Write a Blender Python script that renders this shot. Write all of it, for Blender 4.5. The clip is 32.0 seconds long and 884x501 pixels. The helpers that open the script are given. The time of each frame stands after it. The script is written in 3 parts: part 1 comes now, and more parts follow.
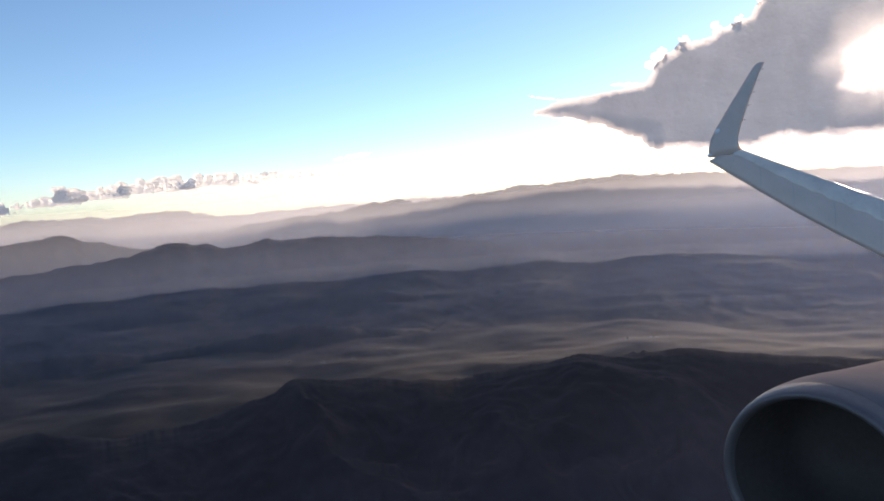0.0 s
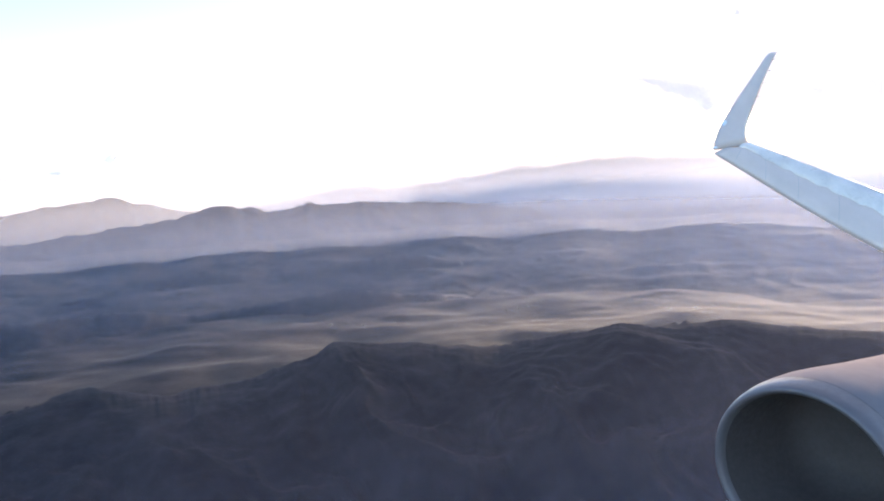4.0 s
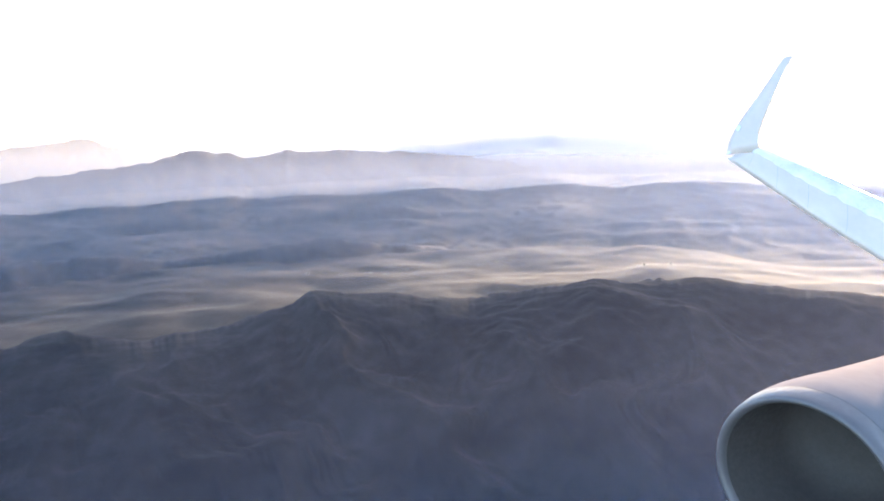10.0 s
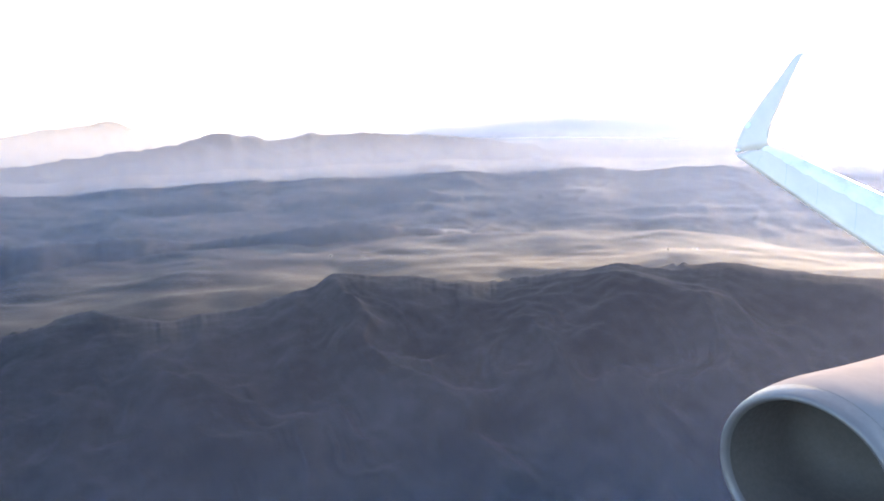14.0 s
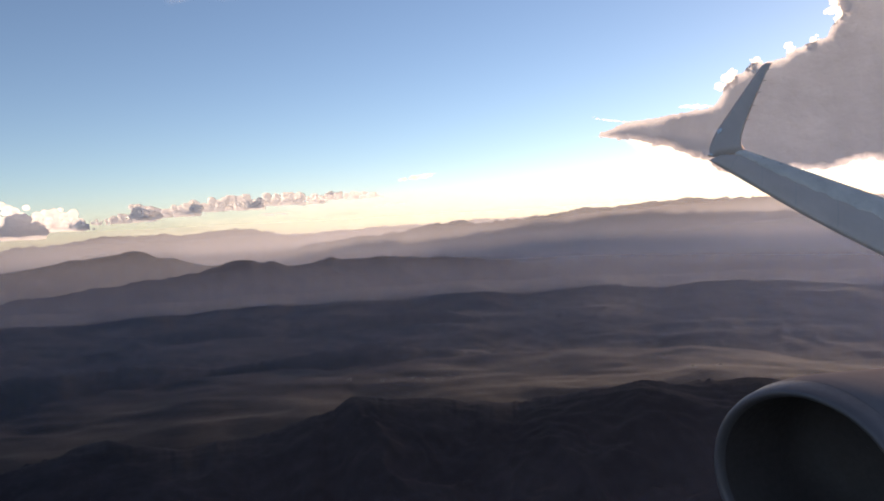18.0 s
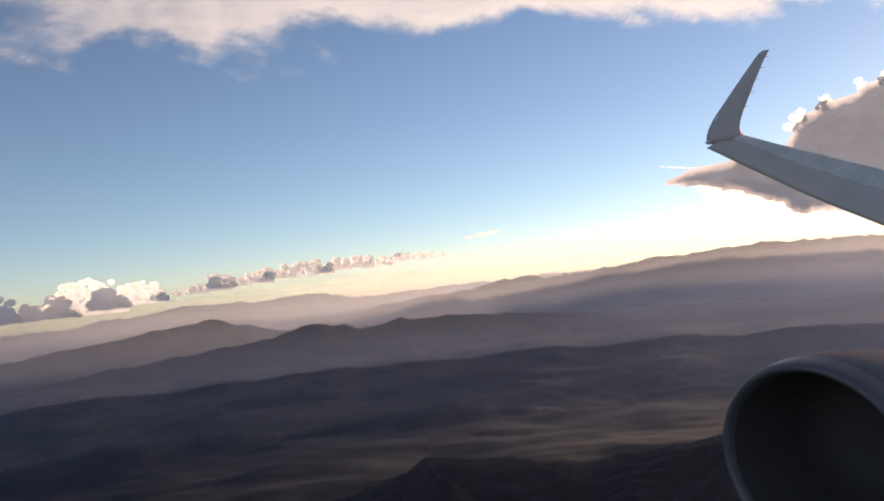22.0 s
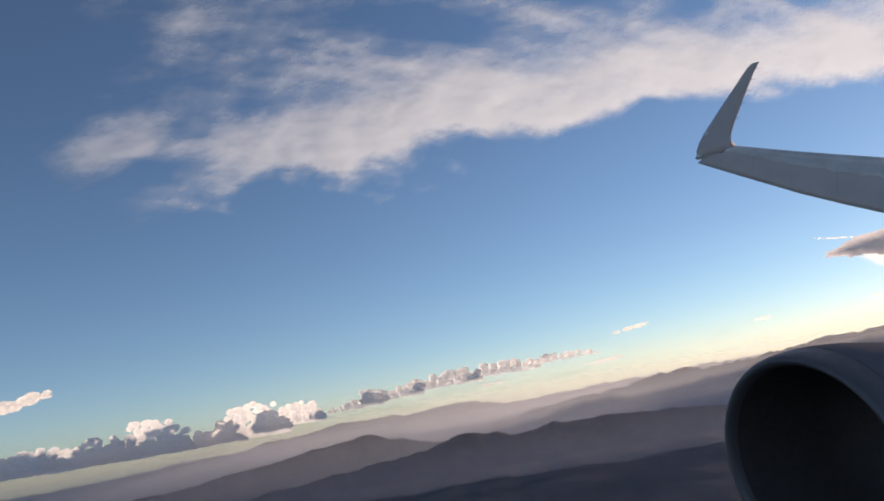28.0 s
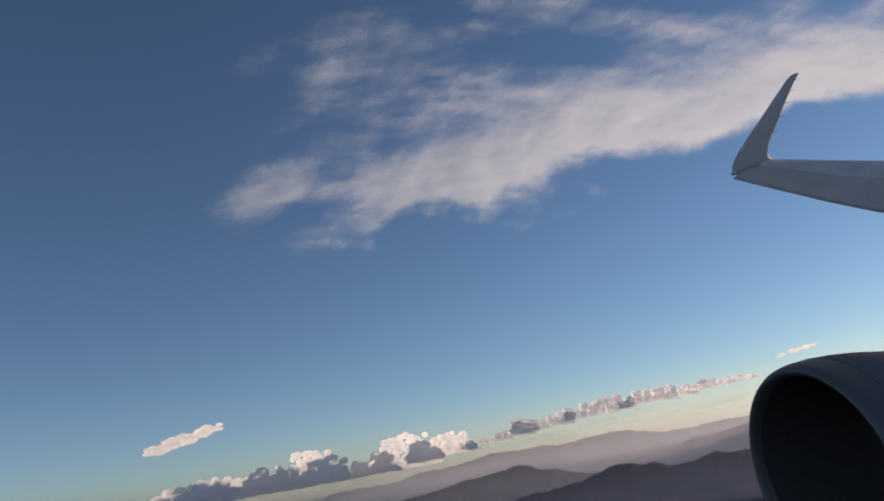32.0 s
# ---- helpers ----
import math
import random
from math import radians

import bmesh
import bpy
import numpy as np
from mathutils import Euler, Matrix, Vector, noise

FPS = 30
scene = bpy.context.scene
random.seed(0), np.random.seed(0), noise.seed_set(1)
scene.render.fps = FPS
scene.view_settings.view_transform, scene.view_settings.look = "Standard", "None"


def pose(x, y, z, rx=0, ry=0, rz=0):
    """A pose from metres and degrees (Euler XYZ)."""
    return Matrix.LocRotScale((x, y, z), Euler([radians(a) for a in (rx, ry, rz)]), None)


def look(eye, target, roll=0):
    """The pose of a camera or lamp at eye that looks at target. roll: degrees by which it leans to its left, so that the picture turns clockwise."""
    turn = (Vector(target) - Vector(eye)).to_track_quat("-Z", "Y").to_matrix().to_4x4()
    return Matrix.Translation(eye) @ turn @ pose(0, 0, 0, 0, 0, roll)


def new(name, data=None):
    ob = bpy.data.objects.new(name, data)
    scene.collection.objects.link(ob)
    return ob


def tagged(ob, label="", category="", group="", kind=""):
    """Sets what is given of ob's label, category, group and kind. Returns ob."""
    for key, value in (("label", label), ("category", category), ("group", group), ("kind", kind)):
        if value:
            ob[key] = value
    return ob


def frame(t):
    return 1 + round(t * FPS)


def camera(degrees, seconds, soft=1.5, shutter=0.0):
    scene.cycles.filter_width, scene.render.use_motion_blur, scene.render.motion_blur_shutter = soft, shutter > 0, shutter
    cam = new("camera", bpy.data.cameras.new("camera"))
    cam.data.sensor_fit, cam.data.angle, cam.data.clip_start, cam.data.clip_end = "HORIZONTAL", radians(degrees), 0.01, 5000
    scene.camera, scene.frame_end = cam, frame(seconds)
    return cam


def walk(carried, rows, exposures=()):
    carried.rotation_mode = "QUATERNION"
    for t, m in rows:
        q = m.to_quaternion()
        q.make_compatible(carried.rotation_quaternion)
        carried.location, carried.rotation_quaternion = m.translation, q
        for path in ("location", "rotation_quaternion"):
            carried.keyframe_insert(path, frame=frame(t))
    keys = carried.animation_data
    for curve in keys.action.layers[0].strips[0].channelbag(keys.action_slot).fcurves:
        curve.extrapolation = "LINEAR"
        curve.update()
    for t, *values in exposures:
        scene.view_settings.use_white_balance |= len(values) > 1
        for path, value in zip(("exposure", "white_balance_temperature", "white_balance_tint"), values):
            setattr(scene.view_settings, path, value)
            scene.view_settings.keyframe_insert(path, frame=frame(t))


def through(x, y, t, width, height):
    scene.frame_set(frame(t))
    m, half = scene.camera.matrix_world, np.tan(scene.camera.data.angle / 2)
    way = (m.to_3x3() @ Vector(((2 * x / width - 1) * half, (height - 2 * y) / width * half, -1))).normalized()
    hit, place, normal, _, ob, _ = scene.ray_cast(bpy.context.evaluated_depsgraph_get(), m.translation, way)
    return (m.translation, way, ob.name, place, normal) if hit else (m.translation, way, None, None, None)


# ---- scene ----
cam = camera(62.0, 32.0, soft=1.8)
# seconds, place, pitch, lean, heading (degrees, to the left of north)
PATH = [
    (0.0, -1.042, 0.420, 200.644, -4.14, -4.01, -7.90),
    (0.5, -1.018, 0.412, 200.642, -4.48, -3.31, -7.68),
    (1.0, -0.978, 0.390, 200.698, -4.91, -2.96, -7.54),
    (1.5, -0.914, 0.346, 200.803, -4.98, -2.84, -7.43),
    (2.0, -0.871, 0.295, 200.882, -5.57, -3.05, -6.99),
    (2.5, -0.757, 0.162, 200.910, -5.81, -3.33, -5.57),
    (3.0, -0.611, 0.069, 200.910, -6.08, -3.56, -4.55),
    (3.5, -0.549, 0.053, 200.928, -6.38, -3.58, -4.41),
    (5.5, -0.789, 0.174, 201.055, -7.41, -2.22, -5.82),
    (6.0, -1.008, 0.242, 201.152, -8.13, -1.81, -6.50),
    (6.5, -1.123, 0.304, 201.255, -8.69, -1.69, -7.20),
    (7.0, -1.181, 0.359, 201.278, -8.80, -1.61, -7.78),
    (7.5, -1.098, 0.319, 201.308, -8.94, -1.68, -7.49),
    (8.0, -1.099, 0.272, 201.401, -9.41, -1.58, -7.07),
    (8.5, -1.108, 0.239, 201.509, -9.97, -1.33, -6.83),
    (9.0, -1.082, 0.265, 201.494, -10.10, -1.04, -7.15),
    (9.5, -1.045, 0.168, 201.584, -10.23, -1.46, -6.20),
    (10.0, -1.015, 0.152, 201.636, -10.45, -1.87, -6.07),
    (10.5, -0.979, 0.134, 201.649, -10.22, -2.08, -5.93),
    (11.0, -0.942, 0.110, 201.611, -10.03, -2.18, -5.67),
    (11.5, -0.951, 0.147, 201.607, -10.13, -1.96, -6.07),
    (12.0, -0.928, 0.105, 201.662, -10.55, -1.80, -5.68),
    (12.5, -0.957, 0.086, 201.724, -10.99, -1.42, -5.52),
    (13.0, -0.950, 0.071, 201.755, -11.43, -0.97, -5.44),
    (13.5, -0.894, 0.001, 201.877, -11.87, -1.36, -4.78),
    (15.5, -0.663, -0.039, 201.341, -8.92, -2.38, -3.97),
    (16.0, -0.547, 0.071, 201.092, -7.37, -2.70, -4.94),
    (16.5, -0.462, 0.018, 200.879, -5.89, -2.99, -4.04),
    (17.0, -0.371, 0.033, 200.648, -4.45, -3.32, -3.79),
    (17.5, -0.287, 0.060, 200.404, -3.30, -2.87, -3.50),
    (18.0, -0.196, 0.072, 200.233, -2.19, -3.29, -3.19),
    (18.5, -0.090, 0.044, 200.098, -1.17, -3.63, -2.52),
    (19.0, 0.010, 0.000, 199.990, -0.33, -4.01, -1.72),
    (19.5, 0.151, 0.040, 199.857, 0.55, -4.48, -1.74),
    (20.0, 0.281, -0.001, 199.705, 1.23, -4.48, -0.60),
    (20.5, 0.380, -0.030, 199.652, 1.39, -4.94, 0.01),
    (21.0, 0.519, 0.041, 199.565, 1.33, -5.46, -0.30),
    (21.5, 0.620, 0.028, 199.453, 1.95, -5.69, 0.41),
    (22.0, 0.708, -0.044, 199.356, 2.70, -5.80, 1.72),
    (22.5, 0.845, -0.036, 199.237, 3.35, -6.19, 2.29),
    (23.0, 0.983, -0.043, 199.117, 4.18, -6.61, 3.07),
    (23.5, 1.155, 0.022, 198.966, 5.48, -7.41, 3.17),
    (24.0, 1.288, 0.022, 198.814, 6.92, -7.77, 4.03),
    (24.5, 1.437, 0.022, 198.705, 7.88, -8.03, 4.82),
    (25.0, 1.553, -0.022, 198.610, 8.70, -7.97, 6.02),
    (25.5, 1.700, -0.030, 198.553, 9.35, -8.21, 6.66),
    (27.5, 2.393, -0.048, 198.250, 11.53, -9.98, 10.26),
    (28.0, 2.578, -0.078, 198.181, 12.14, -9.90, 11.57),
    (28.5, 2.760, -0.177, 198.142, 12.47, -9.59, 13.46),
    (29.0, 2.994, -0.133, 198.100, 13.17, -9.85, 13.91),
    (29.5, 3.170, -0.168, 198.043, 13.72, -9.96, 15.22),
    (30.0, 3.356, -0.208, 197.986, 14.33, -10.14, 16.64),
    (30.5, 3.535, -0.274, 197.907, 15.00, -10.05, 18.50),
    (31.0, 3.704, -0.267, 197.839, 15.51, -10.25, 19.53),
    (31.5, 3.910, -0.270, 197.793, 15.96, -10.27, 20.68),
    (32.0, 4.082, -0.350, 197.761, 16.25, -10.14, 22.37),
]
EXPOSURES = [(t, v, k, 12 if 5 < t < 16 else 24 if 17.5 < t < 24 else 19 if t > 24 else 17) for t, v, k in ((0.0, 0.7, 7400), (2.2, 0.7, 7400), (3.0, 2.05, 7500), (3.5, 2.3, 7600), (6.0, 2.85, 7900), (9.0, 3.1, 8100), (13.5, 3.15, 8100), (15.5, 3.1, 8000), (16.0, 2.85, 7800),
             (16.5, 2.2, 7400), (17.0, 1.8, 7450), (17.5, 0.9, 7700), (18.0, 0.4, 8300), (19.0, 0.25, 8700), (23.0, 0.32, 8600), (25.0, 0.1, 8050), (28.0, 0.0, 7450), (32.0, -0.3, 7250))]
walk(cam, [(t, pose(x, y, z, 90 + p, 0, h) @ pose(0, 0, 0, 0, 0, r)) for t, x, y, z, p, r, h in PATH], EXPOSURES)

# ---- world and light ----
SUN_BEARING, SUN_HEIGHT = 41.5, 6.8      # degrees to the right of north, above the horizon
world = bpy.data.worlds.new("evening_sky")
scene.world = world
world.use_nodes = True
wn = world.node_tree
sky = wn.nodes.new("ShaderNodeTexSky")
sky.sky_type, sky.sun_disc = "NISHITA", False
sky.sun_elevation, sky.sun_rotation = radians(SUN_HEIGHT), radians(SUN_BEARING)
sky.altitude, sky.air_density, sky.dust_density, sky.ozone_density = 2900.0, 1.0, 0.8, 2.7
wn.nodes["Background"].inputs["Strength"].default_value = 0.17
wn.links.new(sky.outputs["Color"], wn.nodes["Background"].inputs["Color"])

sun_way = Vector((math.sin(radians(SUN_BEARING)) * math.cos(radians(SUN_HEIGHT)),
                  math.cos(radians(SUN_BEARING)) * math.cos(radians(SUN_HEIGHT)), math.sin(radians(SUN_HEIGHT))))
sun_data = bpy.data.lights.new("sun", "SUN")
sun_data.energy, sun_data.angle, sun_data.color = 4.8, radians(3.0), (1.0, 0.86, 0.71)
sun = new("sun", sun_data)
sun.matrix_world = look(sun_way * 100, (0, 0, 0))


# ---- materials ----
def material(name):
    m = bpy.data.materials.new(name)
    m.use_nodes = True
    nt = m.node_tree
    return m, nt, nt.nodes["Principled BSDF"]


def node(nt, kind, **inputs):
    n = nt.nodes.new(kind)
    for key, value in inputs.items():
        n.inputs[key.replace("_", " ")].default_value = value
    return n


def ramp(nt, source, stops):
    n = nt.nodes.new("ShaderNodeValToRGB")
    el = n.color_ramp.elements
    while len(el) < len(stops):
        el.new(0.5)
    for e, (p, c) in zip(el, stops):
        e.position, e.color = p, (*c, 1)
    nt.links.new(source, n.inputs["Fac"])
    return n.outputs["Color"]


def mix(nt, fac, a, b):
    n = nt.nodes.new("ShaderNodeMix")
    n.data_type = "RGBA"
    for socket, v in ((n.inputs[0], fac), (n.inputs[6], a), (n.inputs[7], b)):
        if isinstance(v, bpy.types.NodeSocket):
            nt.links.new(v, socket)
        else:
            socket.default_value = v if isinstance(v, float) else (*v, 1)
    return n.outputs[2]


def grain(nt, scale, detail=6.0, rough=0.6, stretch=None):
    """Noise in the object's own metres."""
    co = nt.nodes.new("ShaderNodeTexCoord").outputs["Object"]
    if stretch:
        mp = nt.nodes.new("ShaderNodeMapping")
        mp.inputs["Scale"].default_value = stretch
        nt.links.new(co, mp.inputs["Vector"])
        co = mp.outputs["Vector"]
    n = node(nt, "ShaderNodeTexNoise", Scale=scale, Detail=detail, Roughness=rough)
    nt.links.new(co, n.inputs["Vector"])
    return n.outputs["Fac"]


def relief(nt, bsdf, source, strength, distance):
    b = node(nt, "ShaderNodeBump", Strength=strength, Distance=distance)
    nt.links.new(source, b.inputs["Height"])
    nt.links.new(b.outputs["Normal"], bsdf.inputs["Normal"])


def land_material(name, scrub, soil, field, size=1.0):
    """Scrub and bare soil in patches; the mesh's 'field' layer says where the dry grass fields lie."""
    m, nt, b = material(name)
    big, small = grain(nt, 0.012 / size, 8.0, 0.62), grain(nt, 0.09 / size, 6.0, 0.62)
    base = mix(nt, ramp(nt, big, [(0.38, (0, 0, 0)), (0.66, (1, 1, 1))]), scrub, soil)
    dots = ramp(nt, small, [(0.44, (0.35, 0.36, 0.34)), (0.62, (1, 1, 1))])
    mul = nt.nodes.new("ShaderNodeMix")
    mul.data_type, mul.blend_type = "RGBA", "MULTIPLY"
    mul.inputs[0].default_value = 0.3
    nt.links.new(base, mul.inputs[6])
    nt.links.new(dots, mul.inputs[7])
    at = nt.nodes.new("ShaderNodeAttribute")
    at.attribute_name = "field"
    grass = mix(nt, ramp(nt, grain(nt, 0.045, 6.0, 0.65), [(0.35, (0, 0, 0)), (0.7, (1, 1, 1))]), field, tuple(c * 0.6 for c in field))
    nt.links.new(mix(nt, at.outputs["Fac"], mul.outputs[2], grass), b.inputs["Base Color"])
    b.inputs["Roughness"].default_value = 0.95
    b.inputs["Specular IOR Level"].default_value = 0.1
    if size == 1.0:
        relief(nt, b, small, 0.2, 2.0)
    return m


def cloud_material(name, colour, grey, scale):
    """Billowing cloud: the mesh's 'cover' layer frays its edge, 'thick' says how little light comes through."""
    m, nt, b = material(name)
    nt.nodes.remove(b)
    d, tr, clear = (nt.nodes.new("ShaderNodeBsdf" + k) for k in ("Diffuse", "Translucent", "Transparent"))
    tone = mix(nt, ramp(nt, grain(nt, scale * 0.3, 5.0), [(0.35, (0, 0, 0)), (0.65, (1, 1, 1))]), colour, grey)
    nt.links.new(tone, d.inputs["Color"])
    nt.links.new(tone, tr.inputs["Color"])
    bump = node(nt, "ShaderNodeBump", Strength=0.4, Distance=0.3 / scale)
    nt.links.new(grain(nt, scale, 7.0, 0.62), bump.inputs["Height"])
    nt.links.new(bump.outputs["Normal"], d.inputs["Normal"])
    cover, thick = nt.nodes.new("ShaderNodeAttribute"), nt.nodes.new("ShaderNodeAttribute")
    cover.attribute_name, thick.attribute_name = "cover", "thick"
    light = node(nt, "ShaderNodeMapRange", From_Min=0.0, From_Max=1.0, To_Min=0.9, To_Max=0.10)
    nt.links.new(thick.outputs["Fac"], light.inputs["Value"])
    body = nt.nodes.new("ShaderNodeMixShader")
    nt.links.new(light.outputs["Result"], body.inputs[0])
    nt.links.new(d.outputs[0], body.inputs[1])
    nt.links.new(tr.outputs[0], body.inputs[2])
    frayed = nt.nodes.new("ShaderNodeMath")
    frayed.operation = "MULTIPLY_ADD"
    nt.links.new(grain(nt, scale * 1.6, 8.0, 0.65), frayed.inputs[0])
    frayed.inputs[1].default_value = 0.8
    nt.links.new(cover.outputs["Fac"], frayed.inputs[2])
    soft = node(nt, "ShaderNodeMapRange", From_Min=0.62, From_Max=1.0)
    soft.interpolation_type = "SMOOTHSTEP"
    nt.links.new(frayed.outputs[0], soft.inputs["Value"])
    mx = nt.nodes.new("ShaderNodeMixShader")
    nt.links.new(soft.outputs["Result"], mx.inputs[0])
    nt.links.new(clear.outputs[0], mx.inputs[1])
    nt.links.new(body.outputs[0], mx.inputs[2])
    nt.links.new(mx.outputs[0], nt.nodes["Material Output"].inputs["Surface"])
    return m


def veil_material(name, colour, through, scale, thin, thick, stretch=None, most=1.0):
    """A thin cloud or haze sheet: the mesh's 'cover' layer, broken up by noise, says how much it covers."""
    m, nt, b = material(name)
    nt.nodes.remove(b)
    d, tr, clear = (nt.nodes.new("ShaderNodeBsdf" + k) for k in ("Diffuse", "Translucent", "Transparent"))
    d.inputs["Color"].default_value = tr.inputs["Color"].default_value = (*colour, 1)
    body = nt.nodes.new("ShaderNodeMixShader")
    body.inputs[0].default_value = through
    nt.links.new(d.outputs[0], body.inputs[1])
    nt.links.new(tr.outputs[0], body.inputs[2])
    at = nt.nodes.new("ShaderNodeAttribute")
    at.attribute_name = "cover"
    add = nt.nodes.new("ShaderNodeMath")
    add.operation = "MULTIPLY_ADD"
    nt.links.new(grain(nt, scale, 9.0, 0.62, stretch), add.inputs[0])
    add.inputs[1].default_value = 0.9
    sub = nt.nodes.new("ShaderNodeMath")
    sub.operation = "SUBTRACT"
    nt.links.new(at.outputs["Fac"], sub.inputs[0])
    sub.inputs[1].default_value = 0.45
    nt.links.new(sub.outputs[0], add.inputs[2])
    cover = node(nt, "ShaderNodeMapRange", From_Min=thin, From_Max=thick, To_Min=0.0, To_Max=most)
    cover.interpolation_type = "SMOOTHSTEP"
    nt.links.new(add.outputs[0], cover.inputs["Value"])
    mx = nt.nodes.new("ShaderNodeMixShader")
    nt.links.new(cover.outputs["Result"], mx.inputs[0])
    nt.links.new(clear.outputs[0], mx.inputs[1])
    nt.links.new(body.outputs[0], mx.inputs[2])
    nt.links.new(mx.outputs[0], nt.nodes["Material Output"].inputs["Surface"])
    return m


def haze_material(name, colour):
    """Stand-in for haze: it covers as much as the mesh's 'cover' layer says."""
    m, nt, b = material(name)
    nt.nodes.remove(b)
    d, tr, clear = (nt.nodes.new("ShaderNodeBsdf" + k) for k in ("Diffuse", "Translucent", "Transparent"))
    d.inputs["Color"].default_value = tr.inputs["Color"].default_value = (*colour, 1)
    body, mx = nt.nodes.new("ShaderNodeMixShader"), nt.nodes.new("ShaderNodeMixShader")
    body.inputs[0].default_value = 0.8
    nt.links.new(d.outputs[0], body.inputs[1])
    nt.links.new(tr.outputs[0], body.inputs[2])
    at = nt.nodes.new("ShaderNodeAttribute")
    at.attribute_name = "cover"
    nt.links.new(at.outputs["Fac"], mx.inputs[0])
    nt.links.new(clear.outputs[0], mx.inputs[1])
    nt.links.new(body.outputs[0], mx.inputs[2])
    nt.links.new(mx.outputs[0], nt.nodes["Material Output"].inputs["Surface"])
    return m


def paint_material(name, colour, rough=0.35, metal=0.0, coat=0.3, wear=0.12):
    m, nt, b = material(name)
    dirt = ramp(nt, grain(nt, 2.2, 8.0, 0.65), [(0.35, (1 - wear,) * 3), (0.7, (1, 1, 1))])
    mul = nt.nodes.new("ShaderNodeMix")
    mul.data_type, mul.blend_type = "RGBA", "MULTIPLY"
    mul.inputs[0].default_value = 1.0
    mul.inputs[6].default_value = (*colour, 1)
    nt.links.new(dirt, mul.inputs[7])
    nt.links.new(mul.outputs[2], b.inputs["Base Color"])
    b.inputs["Metallic"].default_value, b.inputs["Coat Weight"].default_value = metal, coat
    fine = grain(nt, 14.0, 6.0, 0.6)
    nt.links.new(ramp(nt, fine, [(0.3, (rough * 0.8,) * 3), (0.75, (min(1, rough * 1.25),) * 3)]), b.inputs["Roughness"])
    relief(nt, b, fine, 0.04, 0.01)
    return m


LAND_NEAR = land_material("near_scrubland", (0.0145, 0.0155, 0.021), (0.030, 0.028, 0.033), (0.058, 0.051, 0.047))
# Paler, bluer copy of the near land: distance haze put into its colour.
LAND_FAR = land_material("haze_tinted_scrub", (0.022, 0.024, 0.034), (0.045, 0.042, 0.047), (0.12, 0.10, 0.08), 2.0)
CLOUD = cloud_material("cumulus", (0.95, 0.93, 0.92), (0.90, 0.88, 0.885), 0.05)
# The cumulus material again, greyed to put the storm's shade into its colour.
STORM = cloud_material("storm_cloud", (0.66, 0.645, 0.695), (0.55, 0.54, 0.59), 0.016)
VEIL = veil_material("high_cloud", (0.90, 0.955, 1.0), 0.88, 0.0045, 0.14, 1.05, stretch=(1.0, 1.7, 1.0), most=0.92)
HAZE = haze_material("far_haze", (0.77, 0.77, 0.83))
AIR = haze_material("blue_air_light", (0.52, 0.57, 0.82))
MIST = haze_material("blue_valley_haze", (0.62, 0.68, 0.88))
PAINT = paint_material("light_grey_paint", (0.78, 0.60, 0.525), 0.45, 0.0, 0.15)
PANEL = paint_material("slat_grey_paint", (0.52, 0.47, 0.43), 0.45)
COWL = paint_material("cowl_paint", (0.195, 0.178, 0.188), 0.65, 0.0, 0.0)
COWL.node_tree.nodes["Principled BSDF"].inputs["Specular IOR Level"].default_value = 0.0
METAL = paint_material("dull_aluminium", (0.165, 0.14, 0.145), 0.5, 0.35, 0.0)
# White in place of the sun's glint on the wing's upper side.
GLINT_WHITE = paint_material("glint_white_paint", (0.92, 0.79, 0.71), 0.3, 0.0, 0.5, 0.25)
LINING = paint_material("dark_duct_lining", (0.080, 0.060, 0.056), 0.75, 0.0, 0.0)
SEAM = paint_material("dark_seam", (0.11, 0.105, 0.105), 0.7, 0.0, 0.0)
LAMP_GLASS = paint_material("clear_lamp_glass", (0.85, 0.86, 0.88), 0.08, 0.0, 1.0, 0.02)
WALL = paint_material("whitewashed_wall", (0.30, 0.29, 0.27), 0.8, 0.0, 0.0)


# ---- shapes ----
def lattice(ix, iy, seed):
    h = (ix.astype(np.int64) * 374761393 + iy.astype(np.int64) * 668265263 + seed * 144665) & 0x7FFFFFFF
    h = ((h ^ (h >> 13)) * 1274126177) & 0x7FFFFFFF
    return ((h ^ (h >> 16)) & 0xFFFF) / 65535.0


def noise2(x, y, seed=0):
    ix, iy = np.floor(x), np.floor(y)
    u, v = x - ix, y - iy
    u, v = u * u * u * (u * (u * 6 - 15) + 10), v * v * v * (v * (v * 6 - 15) + 10)
    a, b, c, d = (lattice(ix + i, iy + j, seed) for i, j in ((0, 0), (1, 0), (0, 1), (1, 1)))
    return (a * (1 - u) + b * u) * (1 - v) + (c * (1 - u) + d * u) * v


def fbm(x, y, octaves=5, seed=0, ridged=False, gain=0.5):
    """Fractal noise from -1 to 1, or with sharp crests."""
    s, amp, total = 0.0, 1.0, 0.0
    for k in range(octaves):
        n = noise2(x * 2 ** k + 17.3 * k, y * 2 ** k - 9.1 * k, seed + k) * 2 - 1
        s, total = s + amp * (1 - 2 * np.abs(n) if ridged else n), total + amp
        amp *= gain
    return s / total


